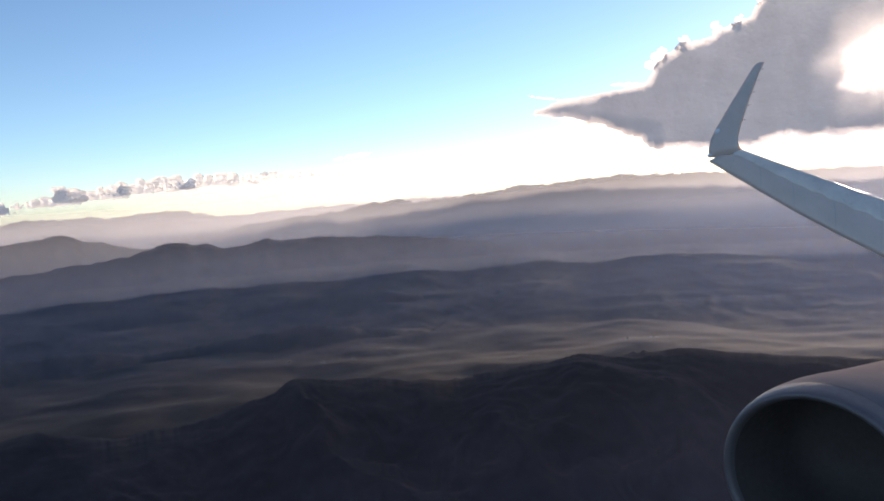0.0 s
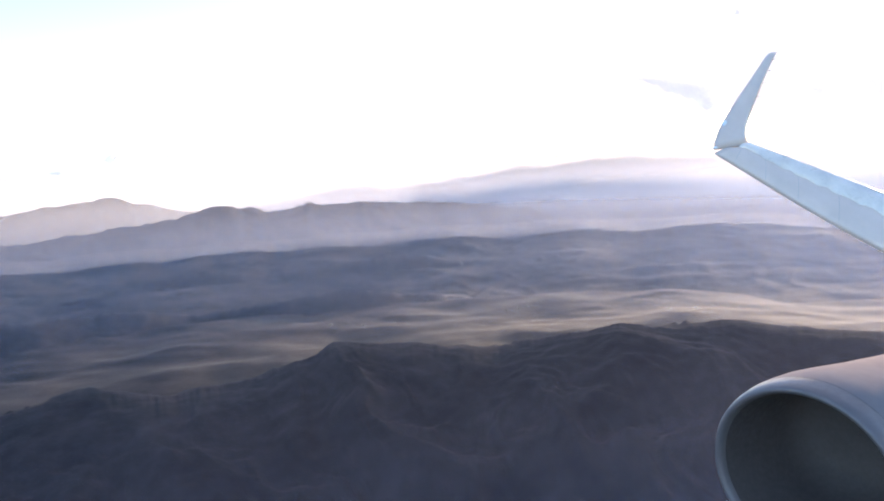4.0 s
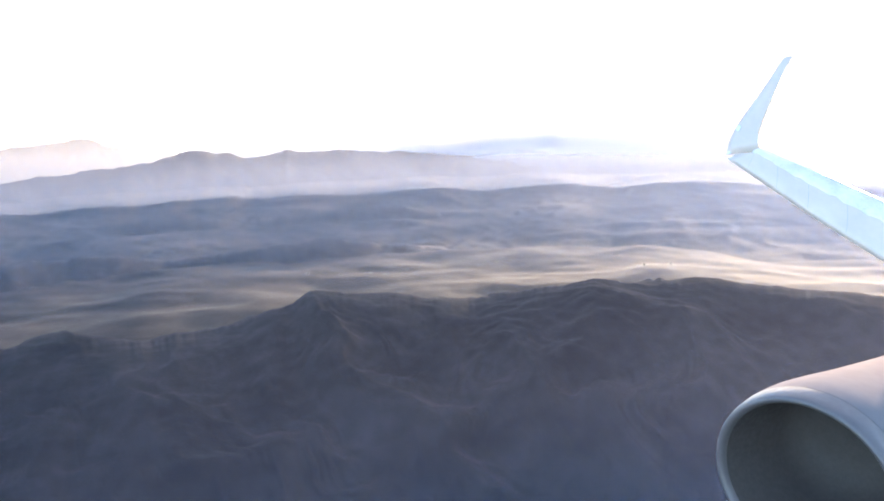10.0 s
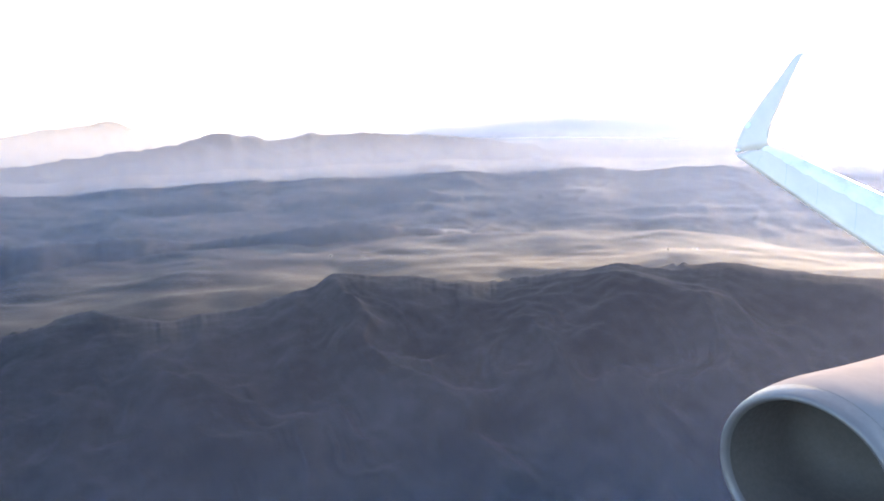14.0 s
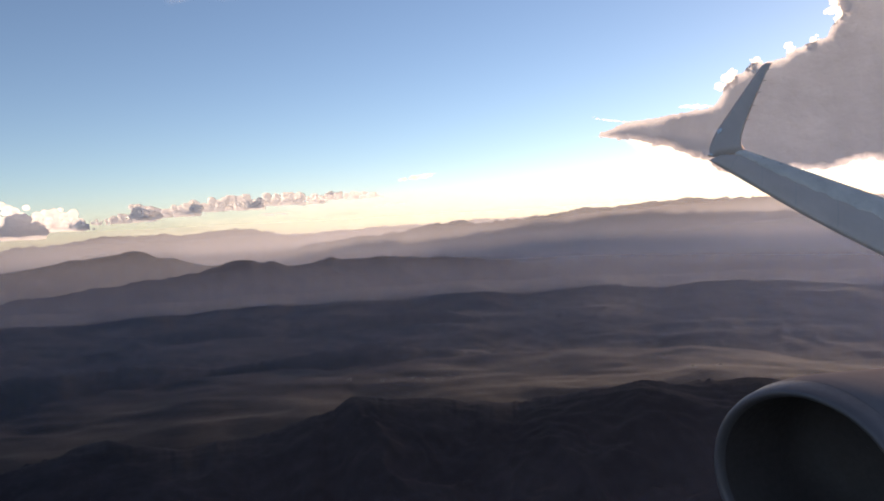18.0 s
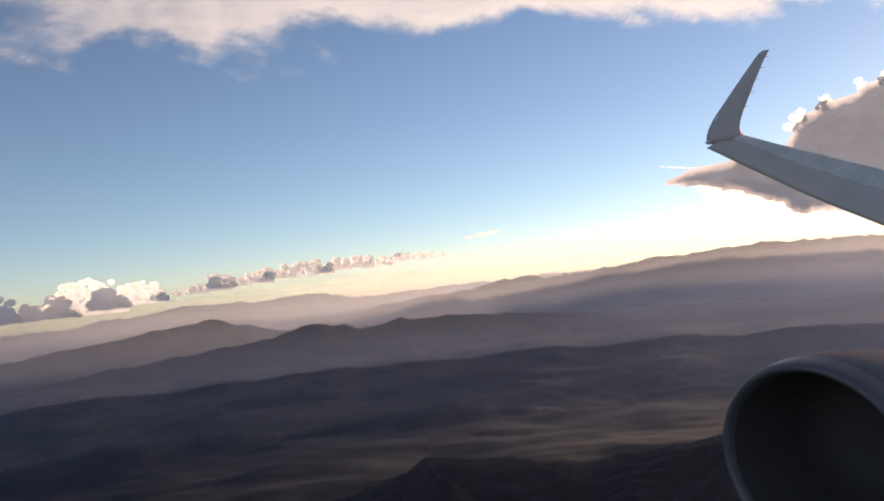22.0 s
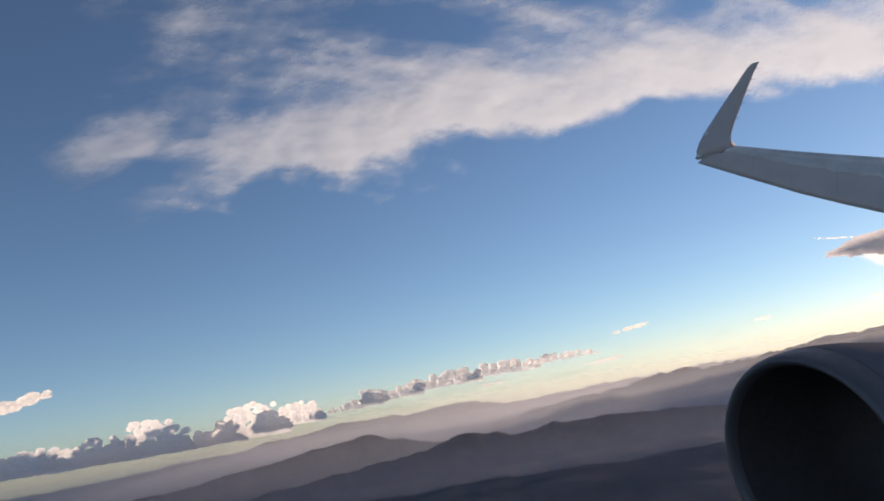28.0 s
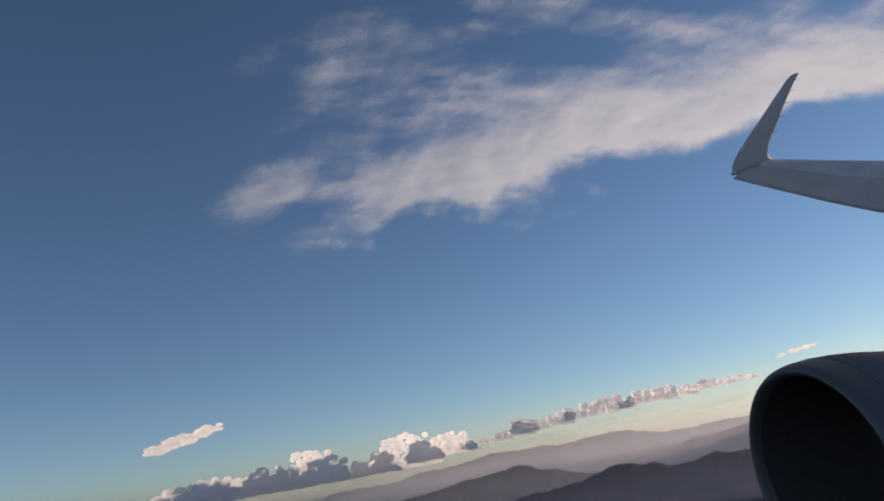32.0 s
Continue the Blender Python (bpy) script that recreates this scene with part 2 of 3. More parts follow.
def grid_mesh(name, x, y, z, mat, layers=None, smooth=True, keep=None):
    """A sheet from arrays of the same shape (rows, columns); it has no faces where `keep` is false all round."""
    r, c = x.shape
    me = bpy.data.meshes.new(name)
    me.vertices.add(r * c)
    me.vertices.foreach_set("co", np.stack([x, y, z], -1).astype(np.float32).ravel())
    i = (np.arange(r - 1)[:, None] * c + np.arange(c - 1)[None]).ravel()
    quads = np.stack([i, i + 1, i + c + 1, i + c], -1).astype(np.int32)
    if keep is not None:
        quads = quads[keep.ravel()[quads].any(1)]
    me.loops.add(quads.size)
    me.loops.foreach_set("vertex_index", quads.ravel())
    me.polygons.add(len(quads))
    me.polygons.foreach_set("loop_start", np.arange(0, quads.size, 4, dtype=np.int32))
    me.update(calc_edges=True)
    if smooth:
        me.polygons.foreach_set("use_smooth", np.ones(len(quads), dtype=bool))
    for key, value in (layers or {}).items():
        me.attributes.new(key, "FLOAT", "POINT").data.foreach_set("value", value.astype(np.float32).ravel())
    me.materials.append(mat)
    return new(name, me)


def smooth_interp(x, stops):
    """Passes softly through (x, value) stops."""
    px, py = np.array(sorted(stops)).T
    k = np.clip(np.searchsorted(px, x) - 1, 0, len(px) - 2)
    u = np.clip((x - px[k]) / (px[k + 1] - px[k]), 0, 1)
    u = u * u * (3 - 2 * u)
    return py[k] * (1 - u) + py[k + 1] * u


def part(name, bm, mat, parent=None, label="", smooth=True):
    me = bpy.data.meshes.new(name)
    bm.normal_update()
    bm.to_mesh(me)
    bm.free()
    if smooth:
        me.polygons.foreach_set("use_smooth", np.ones(len(me.polygons), dtype=bool))
    me.materials.append(mat)
    ob = new(name, me)
    ob.parent = parent
    return tagged(ob, label)


# ---- ground and mountains ----
EYE = 200.0                       # height of the flight above the valley floor


def ground_height(x, y):
    hills = np.clip((np.hypot(x, y) - 640) / 150, 0, 1) * np.clip((1500 - np.hypot(x, y)) / 250, 0, 1)
    return 10 * fbm(x / 420, y / 420, 5, 3) + 3 * fbm(x / 90, y / 90, 4, 8) + hills * 16 * (0.3 + fbm(x / 300, y / 190, 4, 12))


def fields(x, y):
    """Where dry grass fields lie on the valley floor: long strips behind the near ridge."""
    d, b = np.hypot(x, y), np.degrees(np.arctan2(-x, y))
    wob = fbm(x / 240, y / 170, 4, 21)
    m = np.zeros_like(x)
    for bearing, dist, wide, deep in ((24, 800, 9, 130), (13, 760, 7, 90), (2, 800, 10, 170), (-8, 860, 9, 200), (-17, 800, 13, 110), (8, 1040, 5, 55), (-30, 880, 10, 70), (36, 900, 8, 110), (16, 1150, 3, 40), (-4, 1110, 6, 45), (-14, 1040, 5, 40), (20, 960, 6, 60), (0, 815, 30, 38)):
        q = ((b - bearing) / wide) ** 2 + ((d - dist) / deep) ** 2
        m = np.maximum(m, 1.15 - q + 0.9 * wob)
    m = np.clip((m - 0.15) * 1.3, 0, 0.9) * np.clip(0.85 + 0.4 * fbm(x / 130, y / 130, 3, 27), 0.4, 1)
    gully = np.clip((np.abs(fbm(x / 200, y / 200, 4, 33)) - 0.015) * 30, 0, 1)
    return m * (0.6 + 0.4 * gully)


dist = np.concatenate([np.linspace(0.0, 1500, 260), np.linspace(1515, 4850, 120)])[:, None]
turn_ = np.radians(np.linspace(-180, 180, 721))[None]
gx, gy = -dist * np.sin(turn_), dist * np.cos(turn_)
fade = np.clip((4850 - dist) / 900, 0, 1)
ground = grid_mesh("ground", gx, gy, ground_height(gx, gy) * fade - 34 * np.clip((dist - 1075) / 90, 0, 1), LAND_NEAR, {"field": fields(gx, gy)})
tagged(ground, "dusky valley floor with dry grass fields and scrub", "ground", kind="structure")


def mountain_range(name, label, crest, away, front, back, mat, seed, rough=1.0, spurs=0.5, span=(-95, 100), columns=900, fine=0.0, roll=0.0, rows=60):
    """A range of hills: crest as (bearing to the left, apparent height in degrees) stops; it stands `away` metres off."""
    b = np.linspace(*span, columns)[None]
    k = np.concatenate([-np.linspace(1, 0, rows) ** 1.15, np.linspace(0, 1, 16)[1:] ** 1.2])[:, None]
    wave = fbm(b / 9, b * 0 + seed, 4, seed)
    mid = away * (1 + 0.035 * wave)
    d = mid + np.where(k < 0, k * front, k * back)
    x, y = -d * np.sin(np.radians(b)), d * np.cos(np.radians(b))
    near_top = np.exp(-np.abs(k) * 14)
    up = smooth_interp(b, crest) + rough * (0.11 * fbm(b / 1.6, b * 0 + 2.2, 5, seed + 5) + 0.12 * near_top * fbm(b / 0.42, b * 0, 4, seed + 9, ridged=True))
    top = EYE + away * np.tan(np.radians(up))
    floor_ = -14.0
    side = np.exp(-(np.abs(k) * 1.75) ** 1.5)
    side = (side - side.min()) / (1 - side.min())
    size = away * 0.16
    wob = 0.5 * fbm(x / size, y / size, 3, seed + 2)
    spur = fbm((x * 0.87 + y * 0.5) / size + wob, (y * 0.87 - x * 0.5) / (size * 2.2) + wob, 5, seed + 11, ridged=True)
    z = floor_ + (top - floor_) * side
    z = z + spurs * (top - floor_) * 0.34 * spur * (side * (1 - side) * 4) ** 0.8
    z = z + 0.02 * (top - floor_) * fbm(x / 30, y / 30, 4, seed + 13) * side
    z = z + fine * fbm((x * 0.8 - y * 0.6) / 60 + wob, (y * 0.8 + x * 0.6) / 110 + wob, 4, seed + 23, ridged=True) * np.clip(-k * 6, 0, 1)
    z = z + roll * fbm(b / 13 + 3, d / 150 + 0.02 * b, 4, seed + 29, ridged=True) * np.clip(-k * 5, 0, 1) * np.clip((1 + k) * 4, 0, 1)
    ob = grid_mesh(name, x, y, z, mat, {"field": np.clip(fbm(x / 170, y / 60, 5, seed + 17) * 1.6 - 0.4, 0, 0.3) * (1000 < away < 1500)})
    return tagged(ob, label, "mountain range", kind="structure")


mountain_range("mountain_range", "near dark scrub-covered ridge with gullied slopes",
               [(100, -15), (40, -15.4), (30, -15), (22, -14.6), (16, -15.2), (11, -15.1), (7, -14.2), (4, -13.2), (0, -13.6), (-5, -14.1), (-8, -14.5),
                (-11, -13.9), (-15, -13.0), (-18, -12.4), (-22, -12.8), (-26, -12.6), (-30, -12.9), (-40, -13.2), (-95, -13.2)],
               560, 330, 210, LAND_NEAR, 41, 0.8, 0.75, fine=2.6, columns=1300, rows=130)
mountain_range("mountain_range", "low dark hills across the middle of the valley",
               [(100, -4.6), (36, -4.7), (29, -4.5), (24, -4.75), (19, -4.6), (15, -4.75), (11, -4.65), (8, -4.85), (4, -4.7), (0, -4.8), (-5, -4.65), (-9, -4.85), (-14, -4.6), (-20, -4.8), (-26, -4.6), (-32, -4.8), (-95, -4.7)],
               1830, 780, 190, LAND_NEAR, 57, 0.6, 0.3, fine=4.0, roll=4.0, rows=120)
mountain_range("mountain_range", "low brown hills behind the dry fields",
               [(100, -10), (34, -9.3), (27, -8.6), (20, -9.0), (14, -9.8), (8, -9.4), (3, -9.0), (-3, -9.7), (-8, -10.6), (-15, -10.9), (-95, -10.9)],
               1130, 120, 130, LAND_NEAR, 61, 1.2, 0.3, fine=1.0)
mountain_range("mountain_range", "low rounded hills in the hazy valley",
               [(100, -7.6), (30, -6.9), (22, -7.4), (15, -6.7), (9, -7.3), (2, -7.0), (-3, -6.9), (-8, -7.7), (-14, -7.3), (-20, -7.9), (-28, -7.6), (-95, -7.8)],
               1440, 150, 120, LAND_NEAR, 67, 1.2, 0.3, fine=1.2)
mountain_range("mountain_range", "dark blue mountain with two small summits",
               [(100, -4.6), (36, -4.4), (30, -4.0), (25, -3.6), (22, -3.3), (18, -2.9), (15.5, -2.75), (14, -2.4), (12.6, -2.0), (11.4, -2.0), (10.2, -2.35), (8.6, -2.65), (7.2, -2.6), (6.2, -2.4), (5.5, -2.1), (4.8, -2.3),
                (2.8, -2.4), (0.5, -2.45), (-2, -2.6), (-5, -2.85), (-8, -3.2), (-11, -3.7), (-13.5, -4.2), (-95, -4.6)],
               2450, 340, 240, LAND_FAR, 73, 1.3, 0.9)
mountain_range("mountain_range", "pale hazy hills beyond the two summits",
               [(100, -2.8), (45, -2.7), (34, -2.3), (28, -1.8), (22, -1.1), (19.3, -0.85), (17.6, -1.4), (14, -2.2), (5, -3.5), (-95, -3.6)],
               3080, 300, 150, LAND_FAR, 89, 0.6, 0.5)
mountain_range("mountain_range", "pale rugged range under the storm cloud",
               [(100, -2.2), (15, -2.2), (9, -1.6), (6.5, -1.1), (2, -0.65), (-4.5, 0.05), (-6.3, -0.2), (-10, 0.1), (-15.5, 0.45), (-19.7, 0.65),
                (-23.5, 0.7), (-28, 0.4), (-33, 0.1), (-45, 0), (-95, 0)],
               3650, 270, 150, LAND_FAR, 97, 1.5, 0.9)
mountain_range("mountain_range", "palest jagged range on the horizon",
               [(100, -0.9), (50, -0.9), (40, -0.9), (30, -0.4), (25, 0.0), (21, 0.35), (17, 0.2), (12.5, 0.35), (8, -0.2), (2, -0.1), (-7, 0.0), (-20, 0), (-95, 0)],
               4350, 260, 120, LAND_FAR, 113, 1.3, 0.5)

# ---- tinted rings that stand in for haze over the valleys ----
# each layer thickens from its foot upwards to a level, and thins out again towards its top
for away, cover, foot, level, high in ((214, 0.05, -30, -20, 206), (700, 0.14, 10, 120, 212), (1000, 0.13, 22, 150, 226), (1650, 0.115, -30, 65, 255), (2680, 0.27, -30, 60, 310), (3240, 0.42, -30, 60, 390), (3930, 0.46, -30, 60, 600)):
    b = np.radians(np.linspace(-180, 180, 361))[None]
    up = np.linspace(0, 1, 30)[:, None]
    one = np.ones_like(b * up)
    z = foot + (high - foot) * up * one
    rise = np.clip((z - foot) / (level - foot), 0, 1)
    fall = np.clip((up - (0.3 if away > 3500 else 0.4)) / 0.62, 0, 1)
    # Extra cover on the sun's side imitates its glow in the haze.
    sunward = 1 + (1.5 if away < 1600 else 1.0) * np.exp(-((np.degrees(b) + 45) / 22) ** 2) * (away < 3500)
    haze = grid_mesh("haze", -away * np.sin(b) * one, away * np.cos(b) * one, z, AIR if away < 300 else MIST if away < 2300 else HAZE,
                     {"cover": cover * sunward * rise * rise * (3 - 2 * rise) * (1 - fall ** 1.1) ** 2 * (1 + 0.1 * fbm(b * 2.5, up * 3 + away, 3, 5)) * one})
    tagged(haze, "see-through ring standing in for haze over the valleys", "haze", kind="stuff")


# ---- clouds ----
def bearing_point(b, up, away):
    return Vector((-away * math.sin(radians(b)), away * math.cos(radians(b)), EYE + away * math.tan(radians(up))))


def edge_distance(b, e, outline):
    """Signed distance to an outline in degrees, positive inside; arrays."""
    best = np.full(np.shape(b), 1e9)
    odd = np.zeros(np.shape(b), dtype=bool)
    for (x0, y0), (x1, y1) in zip(outline, outline[1:] + outline[:1]):
        dx, dy = x1 - x0, y1 - y0
        u = np.clip(((b - x0) * dx + (e - y0) * dy) / (dx * dx + dy * dy), 0, 1)
        best = np.minimum(best, np.hypot(b - x0 - u * dx, e - y0 - u * dy))
        odd ^= ((y0 > e) != (y1 > e)) & (b < dx * (e - y0) / (dy if dy else 1e-9) + x0)
    return np.where(odd, best, -best)


def billows(name, outline, away, mat, seed, step, lump, deep, soft, thick, fray=0.5, knobs=0.4, base_shade=0.0, wide=1, warp=0.0, glow_at=None):
    """A cloud within an outline of (bearing, height) corners in degrees: it swells towards the middle, in rounded lumps."""
    bs, es = [p[0] for p in outline], [p[1] for p in outline]
    b = np.arange(min(bs) - 3 * lump * fray - step, max(bs) + 3 * lump * fray + step, step)[None]
    e = np.arange(min(es) - 2 * lump * fray - step, max(es) + 3 * lump * fray + step, step)[:, None]
    b, e = b + 0 * e, e + 0 * b
    lumps = np.abs(fbm(b / lump * wide, e / lump, 3, seed, gain=0.45))
    fine = np.abs(fbm(b / lump * 2.6 * wide + 5, e / lump * 2.6, 3, seed + 4, gain=0.5))
    swell = lumps + 0.35 * fine
    high = np.clip((e - min(es)) / (max(es) - min(es)), 0, 1)
    room = edge_distance(b, e, outline) + lump * fray * (2.4 * swell - 0.5) * (1 if wide == 1 else 0.25 + 0.9 * high)
    room = room + warp * np.clip(max(bs) - b, 0, 6) / 6 * fbm(b / 2.2, e / 1.3, 4, seed + 31, gain=0.55)
    body = np.sqrt(np.clip(room / thick, 0, 1))
    r = away - deep * body - knobs * away * radians(lump) * swell * np.clip(room / thick, 0, 1)
    # More light let through around this point stands for the sun's glow.
    gap = 1 if glow_at is None else np.clip((np.hypot(b - glow_at[0], (e - glow_at[1]) * 1.3) + 1.3 * fbm(b / 2.5, e / 1.8, 4, 66) - 0.8) / glow_at[2], 0, 1)
    if glow_at is not None:
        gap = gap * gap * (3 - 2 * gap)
    return grid_mesh(name, -r * np.sin(np.radians(b)), r * np.cos(np.radians(b)), EYE + r * np.tan(np.radians(e)), mat, keep=room / soft > -0.12, layers=
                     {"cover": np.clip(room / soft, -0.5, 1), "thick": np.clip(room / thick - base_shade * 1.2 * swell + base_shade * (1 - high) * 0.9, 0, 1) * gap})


def heap(name, balls, base, away, mat, seed, wide=1.2, soft=0.06, turn=0.0, deep=0.3, dense=0.36, step=0.025):
    """A cloud of round heads (bearing, height, radius in degrees) grown into one another over a level base; `turn` swings it round its middle."""
    b0, b1 = min(q[0] - q[2] * wide for q in balls) - 0.2, max(q[0] + q[2] * wide for q in balls) + 0.2
    e0, e1 = max(base, min(q[1] - q[2] for q in balls)) - 0.2, max(q[1] + q[2] for q in balls) + 0.2
    b, e = np.meshgrid(np.arange(b0, b1, step), np.arange(e0, e1, step))
    crinkle = np.abs(fbm(b / 0.30, e / 0.25, 4, seed, gain=0.55))
    room, bulge = np.full(b.shape, -9.0), np.zeros(b.shape)
    for cb, ce, r in balls:
        q = np.hypot((b - cb) / wide, e - ce)
        room = np.maximum(room, r - q)
        bulge = bulge + np.clip(r * r - q * q, 0, None) ** 3
    bulge = bulge ** (1 / 6)
    room = room + 0.5 * min(q[2] for q in balls) * (crinkle * 2.4 - 0.5)
    room = np.minimum(room, (e - base) * 0.6 + 0.06 * fbm(b / 0.6, e / 0.4, 3, seed + 7))
    low = 1 - np.clip((e - base) / 0.5, 0, 1)
    r = away + turn * away * np.radians((b0 + b1) / 2 - b) - away * radians(1.0) * deep * (bulge + 0.22 * crinkle * np.clip(room / 0.06, 0, 1))
    # The thickness layer dims base, middle and creases, so shade is built in.
    return grid_mesh(name, -r * np.sin(np.radians(b)), r * np.cos(np.radians(b)), EYE + r * np.tan(np.radians(e)), mat, keep=room > -0.03,
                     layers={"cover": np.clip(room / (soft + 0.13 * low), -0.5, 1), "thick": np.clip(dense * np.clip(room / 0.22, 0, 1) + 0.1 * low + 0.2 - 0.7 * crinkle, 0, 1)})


def cumulus(b0, b1, base, tops, seed, away=3640, label="low cumulus cloud with sunlit tops and flat grey base"):
    """A low cloud from bearing b0 to b1 with a flat base and many small heads heaped on one another."""
    dice = random.Random(seed)
    balls = []
    count = int(abs(b1 - b0) * (4.5 if b0 > 23 else 5.5))
    for k in range(count):
        w = (k + dice.uniform(0.0, 1.0)) / count
        b = b0 + (b1 - b0) * w
        high = (float(smooth_interp(np.array([b]), tops)[0]) - base) * min(1, 0.4 + 3.2 * min(w, 1 - w)) * dice.choice((0.5, 0.68, 0.82, 0.92, 1.0))
        rise = 0.0
        while rise < high:
            big = min(max(high * 0.30, 0.10), 0.34) * dice.uniform(0.7, 1.2) * (1.25 - 0.55 * rise / high)
            balls.append((b + dice.gauss(0, 0.12) * (1 + high), base + min(rise + big * 0.45, max(high - big * 0.85, 0.02)), big))
            rise += big * dice.uniform(0.8, 1.2)
        for _ in range(2):
            small = dice.uniform(0.05, 0.11)
            balls.append((b + dice.uniform(-0.13, 0.13), base + high * dice.uniform(0.75, 0.97) - small, small))
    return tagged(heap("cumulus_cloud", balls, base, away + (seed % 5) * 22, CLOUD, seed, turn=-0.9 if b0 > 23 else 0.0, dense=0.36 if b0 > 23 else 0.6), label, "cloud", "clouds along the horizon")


BAND = [(46, 1.3), (44.3, 1.8), (42, 2.1), (39.5, 2.15), (37.4, 2.3), (36.5, 2.7), (35.2, 2.9), (34.3, 3.5), (33.4, 2.3), (31.6, 1.7), (30.3, 1.6), (29.1, 2.6), (27.4, 3.05), (25.8, 2.4), (23.5, 2.55), (22.2, 1.6), (20.5, 1.9),
        (18.9, 2.7), (17, 2.3), (14.9, 2.8), (10.5, 3.0), (6.1, 2.9), (3, 2.8), (1, 2.6)]
for k, (b0, b1, base) in enumerate(((46.5, 40, 0.25), (41.5, 35.5, 0.2), (36.8, 32, 0.2), (32.6, 28.6, 0.25), (30.0, 25, 0.3), (26.0, 21.9, 0.75), (22.6, 18, 1.1), (18.8, 14.5, 1.4), (15.2, 10, 1.65), (10.8, 5.5, 1.85), (6.2, 1.0, 2.1))):
    cumulus(b0, b1, base, BAND, 200 + k)
for k, (mid, up, long, tall, lean, fray) in enumerate(((43.5, 5.0, 3.0, 0.42, 13, 1.6), (-1.5, 3.6, 1.5, 0.13, 6, 0.5), (0.8, 1.6, 1.5, 0.10, 4, 0.5), (-18.3, 2.6, 0.6, 0.06, 0, 0.3),
                                                        (-21.0, 2.45, 1.2, 0.09, 5, 0.3), (-18.9, 1.75, 0.9, 0.07, -4, 0.3), (-10.6, 2.5, 0.7, 0.08, 0, 0.3), (9.5, 1.35, 1.2, 0.08, 0, 0.4), (-16.6, 6.9, 1.4, 0.06, -12, 0.4), (-22.6, 7.35, 1.2, 0.12, -6, 0.5))):
    dice = random.Random(300 + k)
    balls = []
    for i in range(int(12 + long * 26)):
        w = dice.uniform(-1, 1)
        r = (tall * (1 - w * w) ** 0.5 + 0.03) * dice.uniform(0.35, 0.9)
        balls.append((mid + w * long, up - w * long * math.sin(radians(lean)) + dice.uniform(-0.6, 0.6) * tall, r))
    tagged(heap("cumulus_cloud", balls, up - 3 - tall, 4150 + 12 * k, CLOUD, 300 + k, 2.0, 0.05 + 0.25 * fray * tall, -0.9 if mid > 20 else 0.0, 0.15, 0.35), "small drifting scrap of cumulus cloud", "cloud", "clouds along the horizon")
# bright heads that boil up along the storm cloud's rim
for k, (mid, up, size) in enumerate(((-25.0, 8.75, 0.6), (-29.1, 10.7, 0.34), (-32.2, 12.5, 0.6), (-31.9, 14.0, 0.7), (-26.9, 9.8, 0.4), (-30.6, 10.75, 0.4))):
    dice = random.Random(340 + k)
    balls = [(mid + dice.gauss(0, 0.5) * size, up + dice.gauss(0, 0.7) * size, size * dice.uniform(0.25, 0.6)) for _ in range(16)]
    tagged(heap("cumulus_cloud", balls, up - 3, 3110, CLOUD, 340 + k, 1.1, 0.08, 0.0, 0.1, 0.0), "bright white cumulus head on the storm cloud's rim", "cloud", "storm cloud heads")


# the storm cloud: an anvil that points to the left, a tall head, a low shelf under the sun's gap
ANVIL = [(-14.9, 5.72), (-16.3, 6.25), (-18, 6.7), (-21, 6.95), (-24, 7.3), (-24.9, 8.8), (-26.4, 9.9), (-28.6, 10.2), (-31.4, 11), (-32.2, 12.4), (-31.4, 14.5), (-33, 15.7), (-38, 16.6), (-50, 17), (-58, 15),
         (-58, 9.5), (-47, 8.8), (-42, 8.8), (-39, 8.6), (-37.2, 7.6), (-37.0, 5.8), (-38.2, 5.4), (-43, 5.3), (-55, 4.6), (-55, 2.4), (-38, 2.4), (-30, 2.3), (-24.2, 2.2), (-23.4, 3.4), (-21, 4.3), (-18, 5.25), (-16.4, 5.5)]
storm = billows("storm_cloud", ANVIL, 3060, STORM, 78, 0.05, 0.75, 8, 0.22, 0.6, 0.16, 0.03, warp=0.35, glow_at=(-40.5, 7.3, 5.0))
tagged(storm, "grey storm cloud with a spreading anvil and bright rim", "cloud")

# pale rain streaks that hang from the anvil's underside, lit through by the low sun
STREAKS = veil_material("rain_veil", (0.95, 0.90, 0.84), 0.9, 0.012, 0.30, 1.0, stretch=(1.0, 1.0, 0.25), most=0.8)
b, e = np.meshgrid(np.linspace(-26.5, -16, 140), np.linspace(1.6, 6.2, 70))
hang = edge_distance(b, e, [(-17, 5.9), (-19, 4.3), (-21, 3.6), (-22.5, 2.3), (-25.5, 2.0), (-25.5, 4.5), (-21, 5.6)])
virga = grid_mesh("rain_veil", -3110 * np.sin(np.radians(b)), 3110 * np.cos(np.radians(b)), EYE + 3110 * np.tan(np.radians(e)), STREAKS,
                  {"cover": np.clip(0.55 + hang * 0.9, 0, 1)}, keep=hang > -0.6)
tagged(virga, "pale rain veil hanging under the storm cloud", "cloud")

# the high sheet of cloud overhead, with its front edge ahead and a ragged left end
b, el = np.meshgrid(np.linspace(62, -72, 460), np.concatenate([np.linspace(12, 42, 260), np.linspace(43, 75, 40)]))
d = (930 + 3000 * 0.42) / (np.tan(np.radians(el)) + 0.42)
x, y = -d * np.sin(np.radians(b)), d * np.cos(np.radians(b))
front = smooth_interp(b, [(60, 30), (48, 26), (40, 18.8), (33.6, 16.0), (26, 17.6), (20, 18.5), (13, 19.2), (7, 20.0), (0.5, 18.2), (-8, 18.7), (-16, 16.6), (-25, 15.5), (-40, 15), (-70, 15)])
left = smooth_interp(el, [(12, 34), (16, 34.5), (20, 33), (24, 34), (30, 31), (36, 25), (60, 8)])
